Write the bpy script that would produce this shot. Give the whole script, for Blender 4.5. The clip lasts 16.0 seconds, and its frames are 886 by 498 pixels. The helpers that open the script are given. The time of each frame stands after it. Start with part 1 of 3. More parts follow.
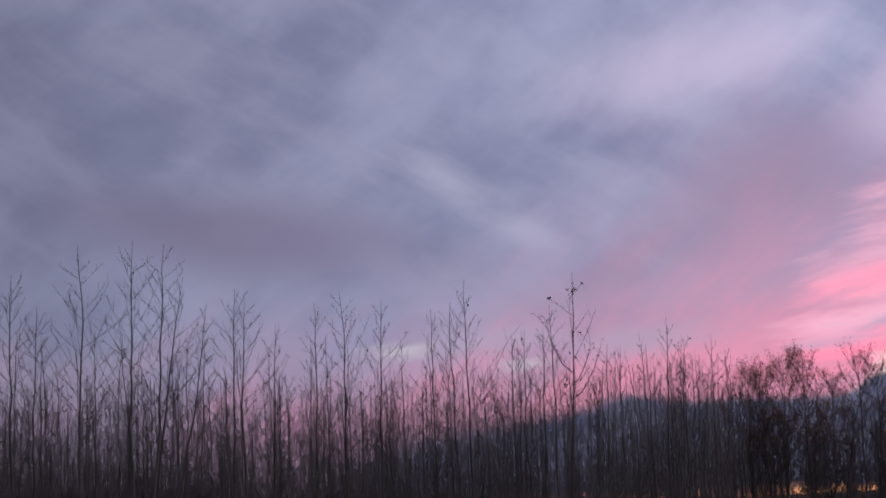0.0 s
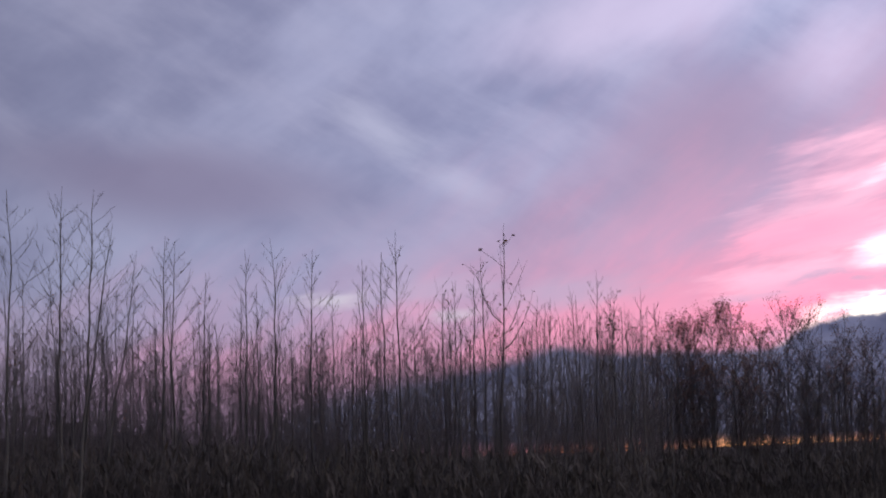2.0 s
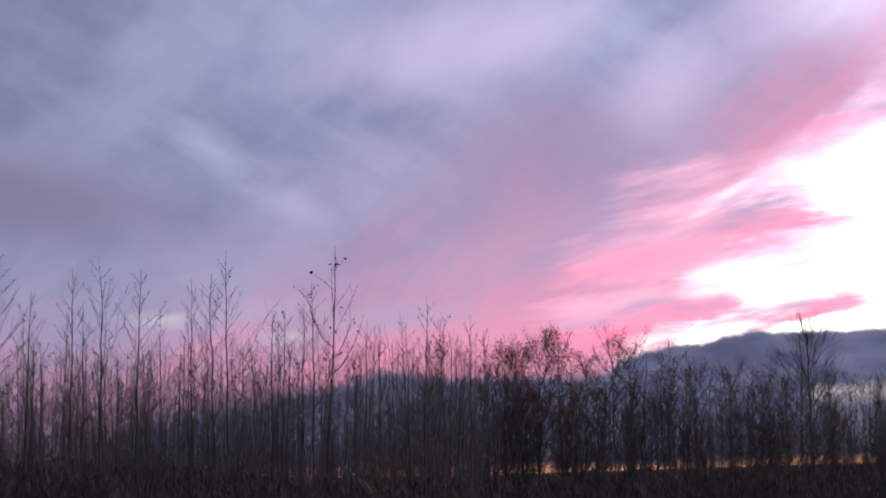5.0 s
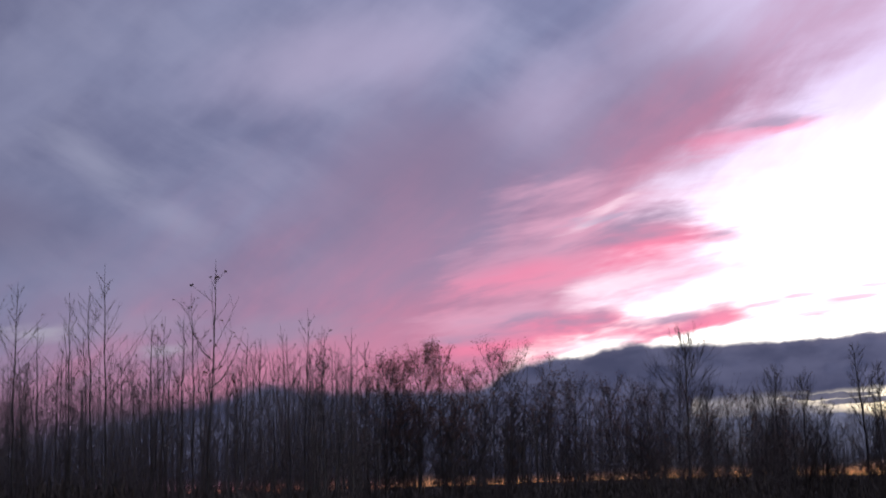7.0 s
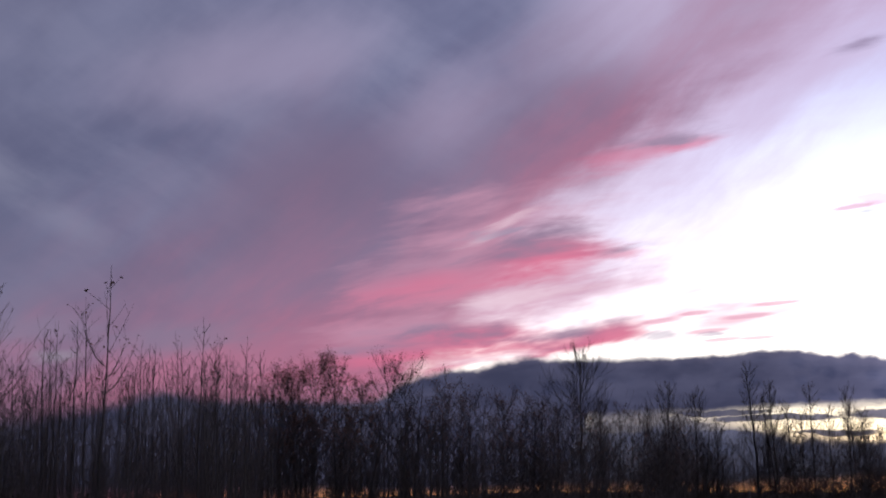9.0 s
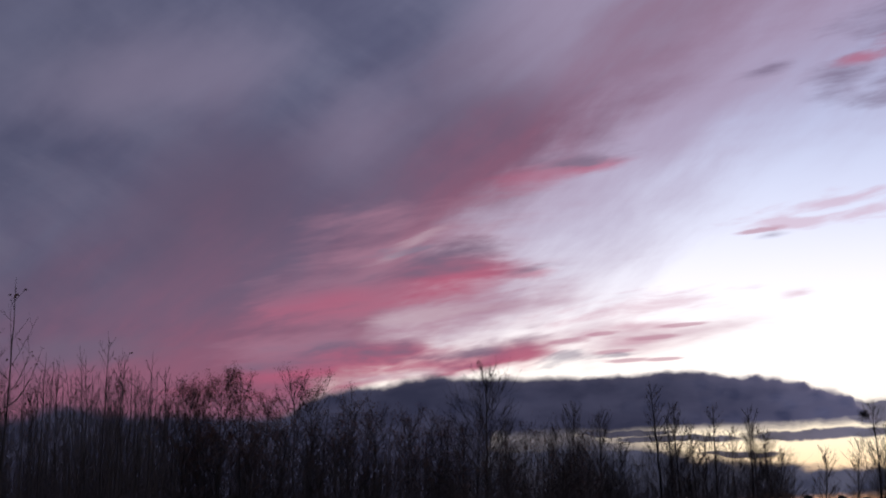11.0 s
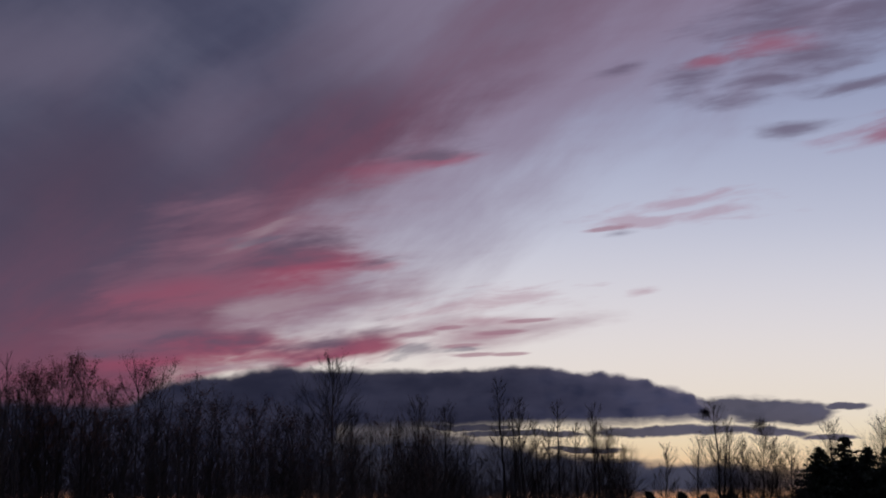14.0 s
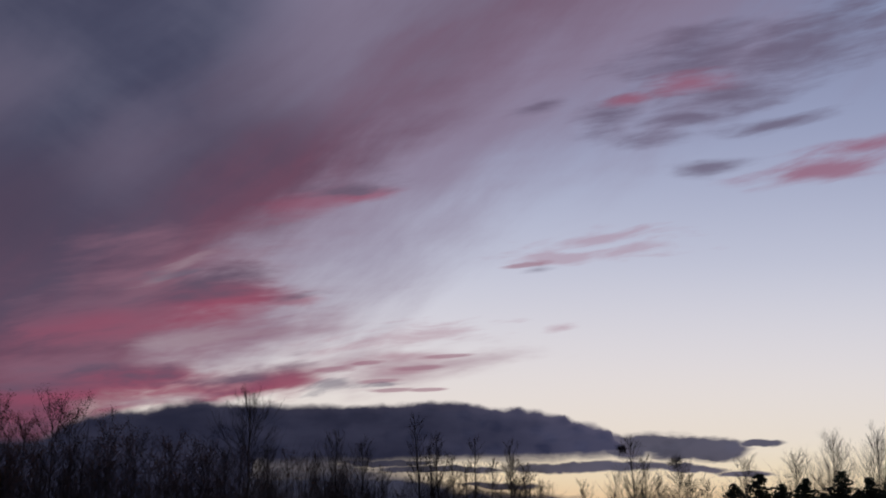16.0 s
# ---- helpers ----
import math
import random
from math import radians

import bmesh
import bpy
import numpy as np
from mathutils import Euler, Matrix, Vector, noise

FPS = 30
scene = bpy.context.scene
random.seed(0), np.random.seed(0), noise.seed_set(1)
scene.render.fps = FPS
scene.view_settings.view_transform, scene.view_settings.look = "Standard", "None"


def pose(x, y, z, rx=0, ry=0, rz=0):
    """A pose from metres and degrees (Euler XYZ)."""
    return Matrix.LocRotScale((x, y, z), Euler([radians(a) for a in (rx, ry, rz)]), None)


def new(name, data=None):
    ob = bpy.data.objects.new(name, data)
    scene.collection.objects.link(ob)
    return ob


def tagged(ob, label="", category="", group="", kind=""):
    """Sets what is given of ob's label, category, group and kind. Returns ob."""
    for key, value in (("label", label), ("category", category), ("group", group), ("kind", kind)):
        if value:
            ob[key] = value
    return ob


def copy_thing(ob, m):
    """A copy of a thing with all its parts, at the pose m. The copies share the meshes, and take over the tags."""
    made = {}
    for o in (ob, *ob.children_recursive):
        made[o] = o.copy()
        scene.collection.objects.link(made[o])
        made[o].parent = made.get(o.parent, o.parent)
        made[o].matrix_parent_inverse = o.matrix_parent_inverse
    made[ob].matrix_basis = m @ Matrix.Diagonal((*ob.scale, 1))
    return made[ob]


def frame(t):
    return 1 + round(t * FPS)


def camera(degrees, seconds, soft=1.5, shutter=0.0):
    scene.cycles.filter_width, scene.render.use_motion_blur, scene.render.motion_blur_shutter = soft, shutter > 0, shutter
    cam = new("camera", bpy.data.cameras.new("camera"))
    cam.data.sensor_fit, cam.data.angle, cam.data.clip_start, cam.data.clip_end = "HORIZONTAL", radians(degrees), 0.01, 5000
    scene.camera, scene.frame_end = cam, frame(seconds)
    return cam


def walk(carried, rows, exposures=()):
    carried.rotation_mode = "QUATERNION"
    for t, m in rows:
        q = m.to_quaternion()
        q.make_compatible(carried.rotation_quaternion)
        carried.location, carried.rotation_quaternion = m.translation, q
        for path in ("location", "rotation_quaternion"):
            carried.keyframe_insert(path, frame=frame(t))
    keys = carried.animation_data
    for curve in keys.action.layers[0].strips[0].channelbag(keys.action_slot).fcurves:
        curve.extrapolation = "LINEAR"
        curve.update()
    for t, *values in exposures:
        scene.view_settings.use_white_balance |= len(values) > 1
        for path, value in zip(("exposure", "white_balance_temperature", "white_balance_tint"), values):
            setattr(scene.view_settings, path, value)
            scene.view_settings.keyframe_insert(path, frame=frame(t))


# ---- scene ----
# The camera stands at eye height in the field and turns from the saplings towards the afterglow.
EYE_HEIGHT = 1.6


def turned(yaw, pitch, roll):
    """Camera pose at eye height: yaw clockwise from north, pitch above the horizon, lean to the left."""
    return pose(0, 0, EYE_HEIGHT, 90 + pitch, 0, -yaw) @ pose(0, 0, 0, 0, 0, roll)


cam = camera(26.75, 16.0, soft=1.8, shutter=0.5)
walk(cam, [(t, turned(yaw, pitch, roll)) for t, yaw, pitch, roll in (
    (0, -10.96, 8.28, -2.28),
    (0.5, -10.78, 7.36, -2.39),
    (1, -10.28, 6.93, -2.08),
    (1.5, -9.69, 6.71, -1.84),
    (2, -8.90, 6.68, -1.76),
    (2.5, -7.98, 6.74, -1.65),
    (3, -7.08, 6.90, -1.56),
    (3.5, -6.24, 7.09, -1.36),
    (4, -5.41, 7.21, -1.18),
    (6.5, -0.90, 7.42, -1.30),
    (7, 0.01, 7.62, -1.31),
    (7.5, 0.79, 7.71, -1.15),
    (8, 1.55, 7.80, -0.87),
    (8.5, 2.32, 7.87, -0.65),
    (9, 3.17, 7.93, -0.47),
    (11.5, 6.78, 8.52, 0.17),
    (12, 7.61, 8.47, 0.29),
    (12.5, 8.31, 8.38, 0.27),
    (13, 9.09, 8.25, 0.28),
    (13.5, 9.89, 8.15, 0.60),
    (14, 10.67, 8.26, 0.74),
    (14.5, 11.28, 8.69, 0.65),
    (15, 11.96, 8.95, 0.59),
    (15.5, 12.50, 9.24, 0.50),
    (16, 13.18, 9.38, 0.82),
)], exposures=((0.0, 1.80, 7050, 7.5), (0.5, 2.03, 7050, 7.5), (1.5, 2.07, 7050, 7.5), (3.5, 2.14, 7000, 7.5), (4.5, 2.05, 6900, 9), (7.0, 1.42, 6680, 9.5), (9.0, 0.94, 6650, 12), (10.5, 0.45, 6650, 14),
               (11.5, 0.13, 6680, 14), (12.5, -0.15, 6650, 14), (14.5, -0.4, 6620, 14), (16.0, -0.37, 6620, 14)))


# ---- sky ----
world = bpy.data.worlds.new("dusk_sky")
scene.world = world
world.use_nodes = True
W = world.node_tree
W.nodes.clear()


def plug(socket, value):
    if isinstance(value, bpy.types.NodeSocket):
        W.links.new(value, socket)
    else:
        socket.default_value = value


def calc(op, *args, clamp=False):
    n = W.nodes.new("ShaderNodeMath")
    n.operation, n.use_clamp = op, clamp
    for s, a in zip(n.inputs, args):
        plug(s, a)
    return n.outputs[0]


def vec(op, *args):
    n = W.nodes.new("ShaderNodeVectorMath")
    n.operation = op
    for s, a in zip(n.inputs, args):
        plug(s, a)
    return n.outputs["Value" if op in ("LENGTH", "DOT_PRODUCT") else "Vector"]


def ramp(x, lo, hi, a=0.0, b=1.0, mode="SMOOTHSTEP"):
    n = W.nodes.new("ShaderNodeMapRange")
    n.interpolation_type = mode
    for s, v in zip(n.inputs, (x, lo, hi, a, b)):
        plug(s, v)
    return n.outputs[0]


def blend(f, a, b):
    n = W.nodes.new("ShaderNodeMix")
    n.data_type = "RGBA"
    for s, v in ((n.inputs[0], f), (n.inputs[6], a), (n.inputs[7], b)):
        plug(s, (*v, 1.0) if isinstance(v, tuple) and len(v) == 3 else v)
    return n.outputs[2]


def noise_at(v, scale, detail=3.0, rough=0.5, stretch=(1, 1, 1), turn=0.0, shift=(0, 0, 0), colour=False):
    m = W.nodes.new("ShaderNodeMapping")
    m.vector_type = "TEXTURE"
    plug(m.inputs[0], v)
    m.inputs[1].default_value, m.inputs[2].default_value, m.inputs[3].default_value = shift, (0, 0, radians(turn)), stretch
    n = W.nodes.new("ShaderNodeTexNoise")
    plug(n.inputs["Vector"], m.outputs[0])
    plug(n.inputs["Scale"], scale)
    plug(n.inputs["Detail"], detail)
    plug(n.inputs["Roughness"], rough)
    return n.outputs["Color" if colour else "Fac"]


def most(*masks):
    out = masks[0]
    for m in masks[1:]:
        out = calc("MAXIMUM", out, m)
    return out


def times(a, b):
    return calc("MULTIPLY", a, b)


def plus(a, b):
    return calc("ADD", a, b)


def chain(x, knots, mode="LINEAR"):
    """A broken line through the knots (x, y), in order, as a sum of ramps."""
    out = None
    for (x0, y0), (x1, y1) in zip(knots, knots[1:]):
        r = ramp(x, x0, x1, y0 if out is None else 0.0, y1 if out is None else y1 - y0, mode)
        out = r if out is None else plus(out, r)
    return out


coords = W.nodes.new("ShaderNodeTexCoord").outputs["Generated"]
split = W.nodes.new("ShaderNodeSeparateXYZ")
plug(split.inputs[0], vec("NORMALIZE", coords))
AZ = times(calc("ARCTAN2", split.outputs[0], split.outputs[1]), 57.29578)
EL = times(calc("ARCSINE", split.outputs[2]), 57.29578)
join = W.nodes.new("ShaderNodeCombineXYZ")
plug(join.inputs[0], AZ)
plug(join.inputs[1], EL)
V = join.outputs[0]


def warped(v, scale, amount, detail=3.0, stretch=(1, 1, 1), turn=0.0, shift=(0, 0, 0), rough=0.5):
    c = noise_at(v, scale, detail, rough, stretch, turn, shift, colour=True)
    w = vec("MULTIPLY", vec("SUBTRACT", c, (0.5, 0.5, 0.5)), amount)
    return vec("ADD", v, w)


drift = warped(V, 0.22, (1.3, 0.9, 0), 2.0, (1.6, 1, 1), 25)
wisp_v = warped(drift, 1.5, (0.7, 0.22, 0), 3.0, (3.0, 1, 1), 8, (1, 7, 0), 0.55)
puff_v = warped(warped(V, 0.7, (0.5, 0.24, 0), 2.0, (1.4, 1, 1), 0, (9, 4, 0)), 2.6, (0.30, 0.24, 0), 4.0, (1.3, 1, 1), 0, (2, 5, 0), 0.58)
arm_tex = noise_at(drift, 0.40, 8.0, 0.60, (3.0, 1, 1), 38, (2, 0, 0))
wisp_tex = noise_at(wisp_v, 1.15, 4.5, 0.56, (5.0, 1, 1), 9, (0, 4, 0))
fil_tex = noise_at(wisp_v, 2.3, 4.5, 0.58, (6.0, 1, 1), 9, (3, 1, 0))
mottle = noise_at(drift, 0.20, 5.0, 0.55, (2.0, 1, 1), 32, (4, 0, 0))
ridge = noise_at(drift, 0.5, 5.0, 0.55, (3.0, 1, 1), -28, (7, 3, 0))
puff_xy = W.nodes.new("ShaderNodeSeparateXYZ")
plug(puff_xy.inputs[0], puff_v)
pa, pe = puff_xy.outputs[0], puff_xy.outputs[1]


def oval(v, az, el, wide, high, turn=0.0):
    """One at the middle of an oval about a direction, nought at its rim, less outside."""
    m = W.nodes.new("ShaderNodeMapping")
    m.vector_type = "TEXTURE"
    plug(m.inputs[0], v)
    m.inputs[1].default_value, m.inputs[2].default_value, m.inputs[3].default_value = (az, el, 0), (0, 0, radians(turn)), (wide, high, 1)
    return calc("SUBTRACT", 1.0, vec("LENGTH", m.outputs[0]))


def ragged(seed, tex, amount, lo=0.05, hi=0.55):
    """Cloud where an oval and the drifting texture together are dense enough."""
    return ramp(plus(seed, times(plus(tex, -0.5), amount)), lo, hi)


# Clear afterglow: warm at the horizon, pale above it, blue towards the zenith, over a low-sun atmosphere.
glow = W.nodes.new("ShaderNodeValToRGB")
glow.color_ramp.interpolation = "B_SPLINE"
stops = ((0.0, (0.55, 0.19, 0.08)), (0.9, (0.66, 0.34, 0.17)), (2.2, (0.81, 0.71, 0.46)), (3.6, (0.79, 0.755, 0.675)), (6.0, (0.74, 0.74, 0.77)),
         (9.0, (0.52, 0.58, 0.72)), (13.0, (0.29, 0.34, 0.52)), (18.0, (0.20, 0.25, 0.40)), (40.0, (0.09, 0.12, 0.22)))
for k, (e, c) in enumerate(stops):
    el = glow.color_ramp.elements[k] if k < 2 else glow.color_ramp.elements.new(e / 40)
    el.position, el.color = e / 40, (*c, 1)
plug(glow.inputs[0], calc("DIVIDE", EL, 40.0))
nishita = W.nodes.new("ShaderNodeTexSky")
nishita.sky_type, nishita.sun_disc = "NISHITA", False
nishita.sun_elevation, nishita.sun_rotation = radians(0.5), radians(16)
air = vec("MULTIPLY", nishita.outputs[0], (0.004, 0.004, 0.004))
away = ramp(calc("ABSOLUTE", calc("SUBTRACT", AZ, 16.0)), 8.0, 70.0, 1.22, 0.35)
sky = vec("ADD", vec("MULTIPLY", glow.outputs[0], away), air)

# A mauve veil thins out from the sheet's edge; thin rosy wisps float in the clear part.
brim = chain(AZ, ((-60.0, 0.5), (-12.0, 1.8), (-6.0, 2.4), (-1.6, 3.0), (1.4, 3.0), (3.2, 4.3), (4.2, 6.0), (5.0, 7.4), (5.8, 8.4), (7.0, 9.2), (8.3, 10.1), (9.5, 11.4), (11.3, 12.7), (13.6, 14.1), (18.0, 16.6), (40.0, 32.0), (120.0, 60.0)))
edge = times(calc("SUBTRACT", EL, brim), 0.8)
veil_edge = plus(plus(edge, times(plus(arm_tex, -0.5), 4.5)), times(plus(wisp_tex, -0.5), 1.6))
veil = times(ramp(veil_edge, -5.0, -0.4), ramp(EL, 4.2, 6.0))
sky = blend(times(veil, 0.70), sky, (0.300, 0.210, 0.305))
low_veil = ragged(most(oval(drift, 6.0, 6.6, 5.5, 2.3, 16), oval(drift, 10.0, 5.6, 6.0, 0.9, 4)), wisp_tex, 2.6, -0.1, 1.1)
sky = blend(times(low_veil, 0.72), sky, (0.42, 0.265, 0.335))
high_veil = ragged(most(oval(drift, 10.5, 9.0, 7.0, 2.4, 34), oval(drift, 15.0, 15.4, 8.0, 2.4, 26), oval(drift, 22.0, 14.8, 6.5, 2.2, 10), oval(drift, 14.0, 12.6, 6.0, 1.2, 34)), arm_tex, 1.7, -0.1, 1.2)
sky = blend(times(high_veil, 0.48), sky, (0.30, 0.245, 0.365))
wisps = ragged(most(oval(drift, 18.2, 9.85, 3.0, 0.38, 5), oval(drift, 18.7, 9.45, 2.6, 0.30, 5), oval(drift, 17.0, 9.3, 2.4, 0.30, 5), oval(drift, 12.3, 6.05, 1.8, 0.26, 5), oval(drift, 12.1, 5.45, 1.5, 0.22, 4), oval(drift, 10.6, 5.76, 0.9, 0.2, 4),
                    oval(drift, 12.0, 6.6, 3.6, 0.5, 8), oval(drift, 16.8, 7.1, 0.8, 0.2, 5)), fil_tex, 3.4, 0.05, 1.1)
flecks = ragged(most(oval(V, 9.7, 5.62, 1.0, 0.13, 5), oval(V, 11.3, 5.3, 0.9, 0.10, 4), oval(V, 12.6, 5.72, 1.1, 0.10, 4), oval(V, 11.6, 5.02, 0.9, 0.09, 3), oval(V, 12.7, 5.05, 0.7, 0.07, 3), oval(V, 13.4, 6.1, 1.0, 0.08, 4), oval(V, 10.9, 5.85, 0.6, 0.09, 5), oval(V, 15.7, 8.9, 0.9, 0.12, 8)), fil_tex, 1.6, 0.0, 0.6)
sky = blend(times(wisps, 0.44), sky, (0.46, 0.22, 0.30))
sky = blend(times(flecks, 0.7), sky, (0.40, 0.20, 0.27))
both = plus(times(fil_tex, 0.55), times(wisp_tex, 0.45))
high = ragged(most(oval(drift, 18.4, 13.4, 1.4, 0.8, 20), oval(drift, 19.3, 12.7, 2.0, 0.32, 6), oval(drift, 21.2, 15.2, 3.6, 1.2, 12), oval(drift, 21.4, 11.95, 1.5, 0.34, 6),
                   oval(drift, 24.5, 15.4, 4.5, 1.3, 12), oval(drift, 22.0, 14.0, 2.6, 0.6, 10), oval(drift, 20.6, 13.3, 2.2, 0.3, 6), oval(drift, 23.6, 13.2, 2.4, 0.3, 6), oval(drift, 16.2, 13.75, 1.5, 0.28, 12), oval(drift, 16.0, 8.9, 1.0, 0.16, 6)), both, 3.2, -0.05, 1.05)
sky = blend(times(high, 0.80), sky, (0.165, 0.135, 0.215))
rose = ragged(most(oval(drift, 20.9, 14.4, 1.9, 0.5, 4), oval(drift, 24.8, 11.7, 3.4, 0.5, 6), oval(drift, 26.2, 12.4, 2.2, 0.36, 6), oval(drift, 18.9, 13.9, 1.2, 0.3, 10)), both, 2.8, 0.0, 1.0)
sky = blend(times(rose, 0.78), sky, (0.36, 0.125, 0.20))

# The great grey cloud sheet, lit rose along its western edge.
rough_edge = plus(plus(edge, times(plus(arm_tex, -0.5), 3.0)), times(plus(wisp_tex, -0.5), 1.3))
sheet = ramp(plus(rough_edge, ramp(AZ, -6.0, 3.0, 4.0, 0.0)), -1.2, 1.2)
grey = blend(ramp(mottle, 0.34, 0.68), (0.060, 0.065, 0.116), (0.094, 0.101, 0.165))
grey = blend(ramp(ridge, 0.40, 0.72, 0.0, 0.5), grey, (0.106, 0.110, 0.172))
light = ragged(most(oval(drift, -8.2, 8.5, 2.8, 0.85, -38), oval(drift, -10.5, 10.4, 2.6, 0.7, -30)), ridge, 1.6, -0.1, 1.0)
grey = blend(times(light, 0.5), grey, (0.132, 0.138, 0.200))
pale = ragged(most(oval(drift, 3.5, 12.0, 3.2, 2.2, 34), oval(drift, 8.5, 15.0, 5.5, 2.2, 34), oval(drift, -3.0, 13.6, 6.0, 2.0, 15)), mottle, 1.4, -0.1, 1.0)
grey = blend(times(pale, 0.70), grey, (0.148, 0.132, 0.200))
frayed = times(ramp(AZ, 5.5, 10.5), ramp(EL, 11.2, 14.2))
grey = blend(times(frayed, 0.75), grey, (0.265, 0.235, 0.340))
dark = ragged(most(oval(drift, -0.8, 9.8, 4.4, 3.0, 30), oval(drift, -17.0, 9.0, 9.0, 1.7, -8)), mottle, 1.0, -0.1, 0.9)
grey = blend(times(dark, 0.75), grey, (0.062, 0.056, 0.098))
grey = vec("MULTIPLY", grey, ramp(AZ, -26.0, 4.0, 0.66, 1.25, "LINEAR"))
flush = plus(edge, times(plus(arm_tex, -0.5), 5.0))
flush = times(flush, chain(AZ, ((-22.0, 1.75), (-10.0, 1.12), (-5.0, 0.80), (-1.0, 0.64), (3.0, 0.72), (6.0, 0.95), (10.0, 1.15))))
mauve = times(ramp(flush, 2.2, 6.2, 1.0, 0.0), times(ramp(AZ, -70.0, -26.0, 0.0, 0.9), ramp(frayed, 0.0, 1.0, 1.0, 0.45)))
cloud = blend(times(mauve, 0.66), grey, (0.128, 0.082, 0.132))
pink = times(times(ramp(flush, 1.0, 3.6, 1.0, 0.0), ramp(AZ, -70.0, -22.0, 0.0, 0.85)), ramp(frayed, 0.0, 1.0, 1.0, 0.55))
patch = ramp(noise_at(drift, 0.9, 5.0, 0.6, (3.0, 1, 1), 38, (5, 5, 0)), 0.32, 0.62, 0.55, 0.92)
cloud = blend(times(times(pink, patch), ramp(AZ, -20.0, -2.0, 0.66, 1.0)), cloud, (0.198, 0.090, 0.146))
blush = times(ramp(flush, 0.3, 2.2, 1.0, 0.0), times(ramp(AZ, -22.0, -5.0, 0.25, 1.0), ramp(AZ, 2.0, 9.0, 1.0, 0.25)))
cloud = blend(times(blush, 0.46), cloud, (0.275, 0.090, 0.140))
gap = ragged(most(oval(wisp_v, -12.4, 5.3, 1.7, 0.42, 2), oval(wisp_v, -8.9, 4.7, 1.6, 0.3, 0)), fil_tex, 2.4, 0.0, 1.2)
cloud = blend(times(gap, 0.6), cloud, (0.165, 0.160, 0.195))
mauve_rift = ragged(most(oval(drift, -4.6, 5.2, 3.6, 0.75, 4), oval(drift, -9.5, 5.4, 3.0, 0.6, 0)), wisp_tex, 1.6, -0.1, 0.9)
cloud = blend(times(mauve_rift, 0.55), cloud, (0.118, 0.105, 0.160))
dusky = times(times(ramp(EL, 3.0, 7.0, 1.0, 0.0), ramp(AZ, -21.5, -17.5, 1.0, 0.0)), 0.6)
cloud = blend(dusky, cloud, (0.066, 0.062, 0.098))
murk = times(ramp(EL, 1.2, 5.0, 1.0, 0.0), ramp(AZ, -13.0, -4.0, 0.8, 0.0))
cloud = blend(murk, cloud, (0.060, 0.052, 0.088))
sky = blend(sheet, sky, cloud)

haze = ragged(most(oval(drift, 3.6, 7.4, 4.6, 2.4, 30), oval(drift, 5.0, 6.2, 4.0, 1.3, 18), oval(drift, 2.5, 5.4, 4.2, 1.1, 8)), wisp_tex, 2.4, -0.1, 1.0)
sky = blend(times(haze, 0.80), sky, (0.31, 0.165, 0.235))

# Ragged clumps that hang off the edge: purple above, rose below.
for az, el, wide, tall, turn, strength in ((6.4, 7.75, 2.7, 1.0, 6, 0.92), (2.8, 6.9, 3.4, 1.0, 14, 0.6), (8.8, 7.65, 1.2, 0.34, 6, 0.6), (3.7, 5.25, 3.3, 0.66, 6, 0.93), (8.5, 5.32, 1.7, 0.74, 8, 0.95),
                                          (7.2, 5.2, 1.2, 0.4, 6, 0.7), (9.3, 10.9, 2.8, 0.55, 14, 0.5), (10.9, 11.1, 1.3, 0.3, 6, 0.55), (2.0, 4.65, 4.4, 0.6, 7, 0.85), (4.8, 4.95, 2.6, 0.32, 6, 0.7)):
    body = ragged(oval(drift, az, el, wide, tall, turn), wisp_tex, 2.5, -0.1, 0.85)
    lift = plus(plus(EL, times(AZ, -0.10)), times(plus(wisp_tex, -0.5), 1.8))
    tone = blend(ramp(lift, el - 0.1 * az - 0.2 * tall, el - 0.1 * az + 0.8 * tall), (0.36, 0.090, 0.156), (0.145, 0.105, 0.165))
    sky = blend(times(body, strength), sky, tone)
slit = ragged(most(oval(drift, 5.4, 6.35, 2.8, 0.36, 8), oval(drift, 5.2, 4.75, 2.6, 0.2, 6), oval(drift, 5.0, 8.6, 1.6, 0.3, 24)), fil_tex, 2.4, 0.0, 1.0)
sky = blend(times(slit, 0.6), sky, (0.44, 0.34, 0.40))
ash = ragged(most(oval(wisp_v, 9.9, 5.02, 1.3, 0.24, 6), oval(wisp_v, 11.7, 5.05, 1.0, 0.12, 4), oval(wisp_v, 4.9, 8.4, 1.8, 0.24, 6)), fil_tex, 3.2, 0.1, 0.9)
sky = blend(times(ash, 0.6), sky, (0.16, 0.15, 0.22))

# The dark bank low over the wood, with its billowed top and broken western end, and the ember light under it.
billow_v = W.nodes.new("ShaderNodeTexVoronoi")
billow_v.feature, billow_v.inputs["Scale"].default_value, billow_v.inputs["Smoothness"].default_value = "SMOOTH_F1", 2.1, 0.3
plug(billow_v.inputs["Vector"], vec("MULTIPLY", puff_v, (0.8, 1.0, 0.0)))
billow = times(calc("SUBTRACT", 0.42, billow_v.outputs["Distance"]), ramp(AZ, 13.5, 17.0, 0.09, 0.26))
streaks = noise_at(puff_v, 1.5, 5.0, 0.6, (5.0, 1, 1))
ember = times(times(ramp(EL, 0.45, 0.98, 1.0, 0.0), ramp(AZ, -14.0, -6.0)), ramp(streaks, 0.42, 0.60, 0.15, 1.0))
sky = blend(ember, sky, blend(ramp(AZ, -8.0, 16.0), (0.26, 0.080, 0.046), (1.05, 0.46, 0.19)))
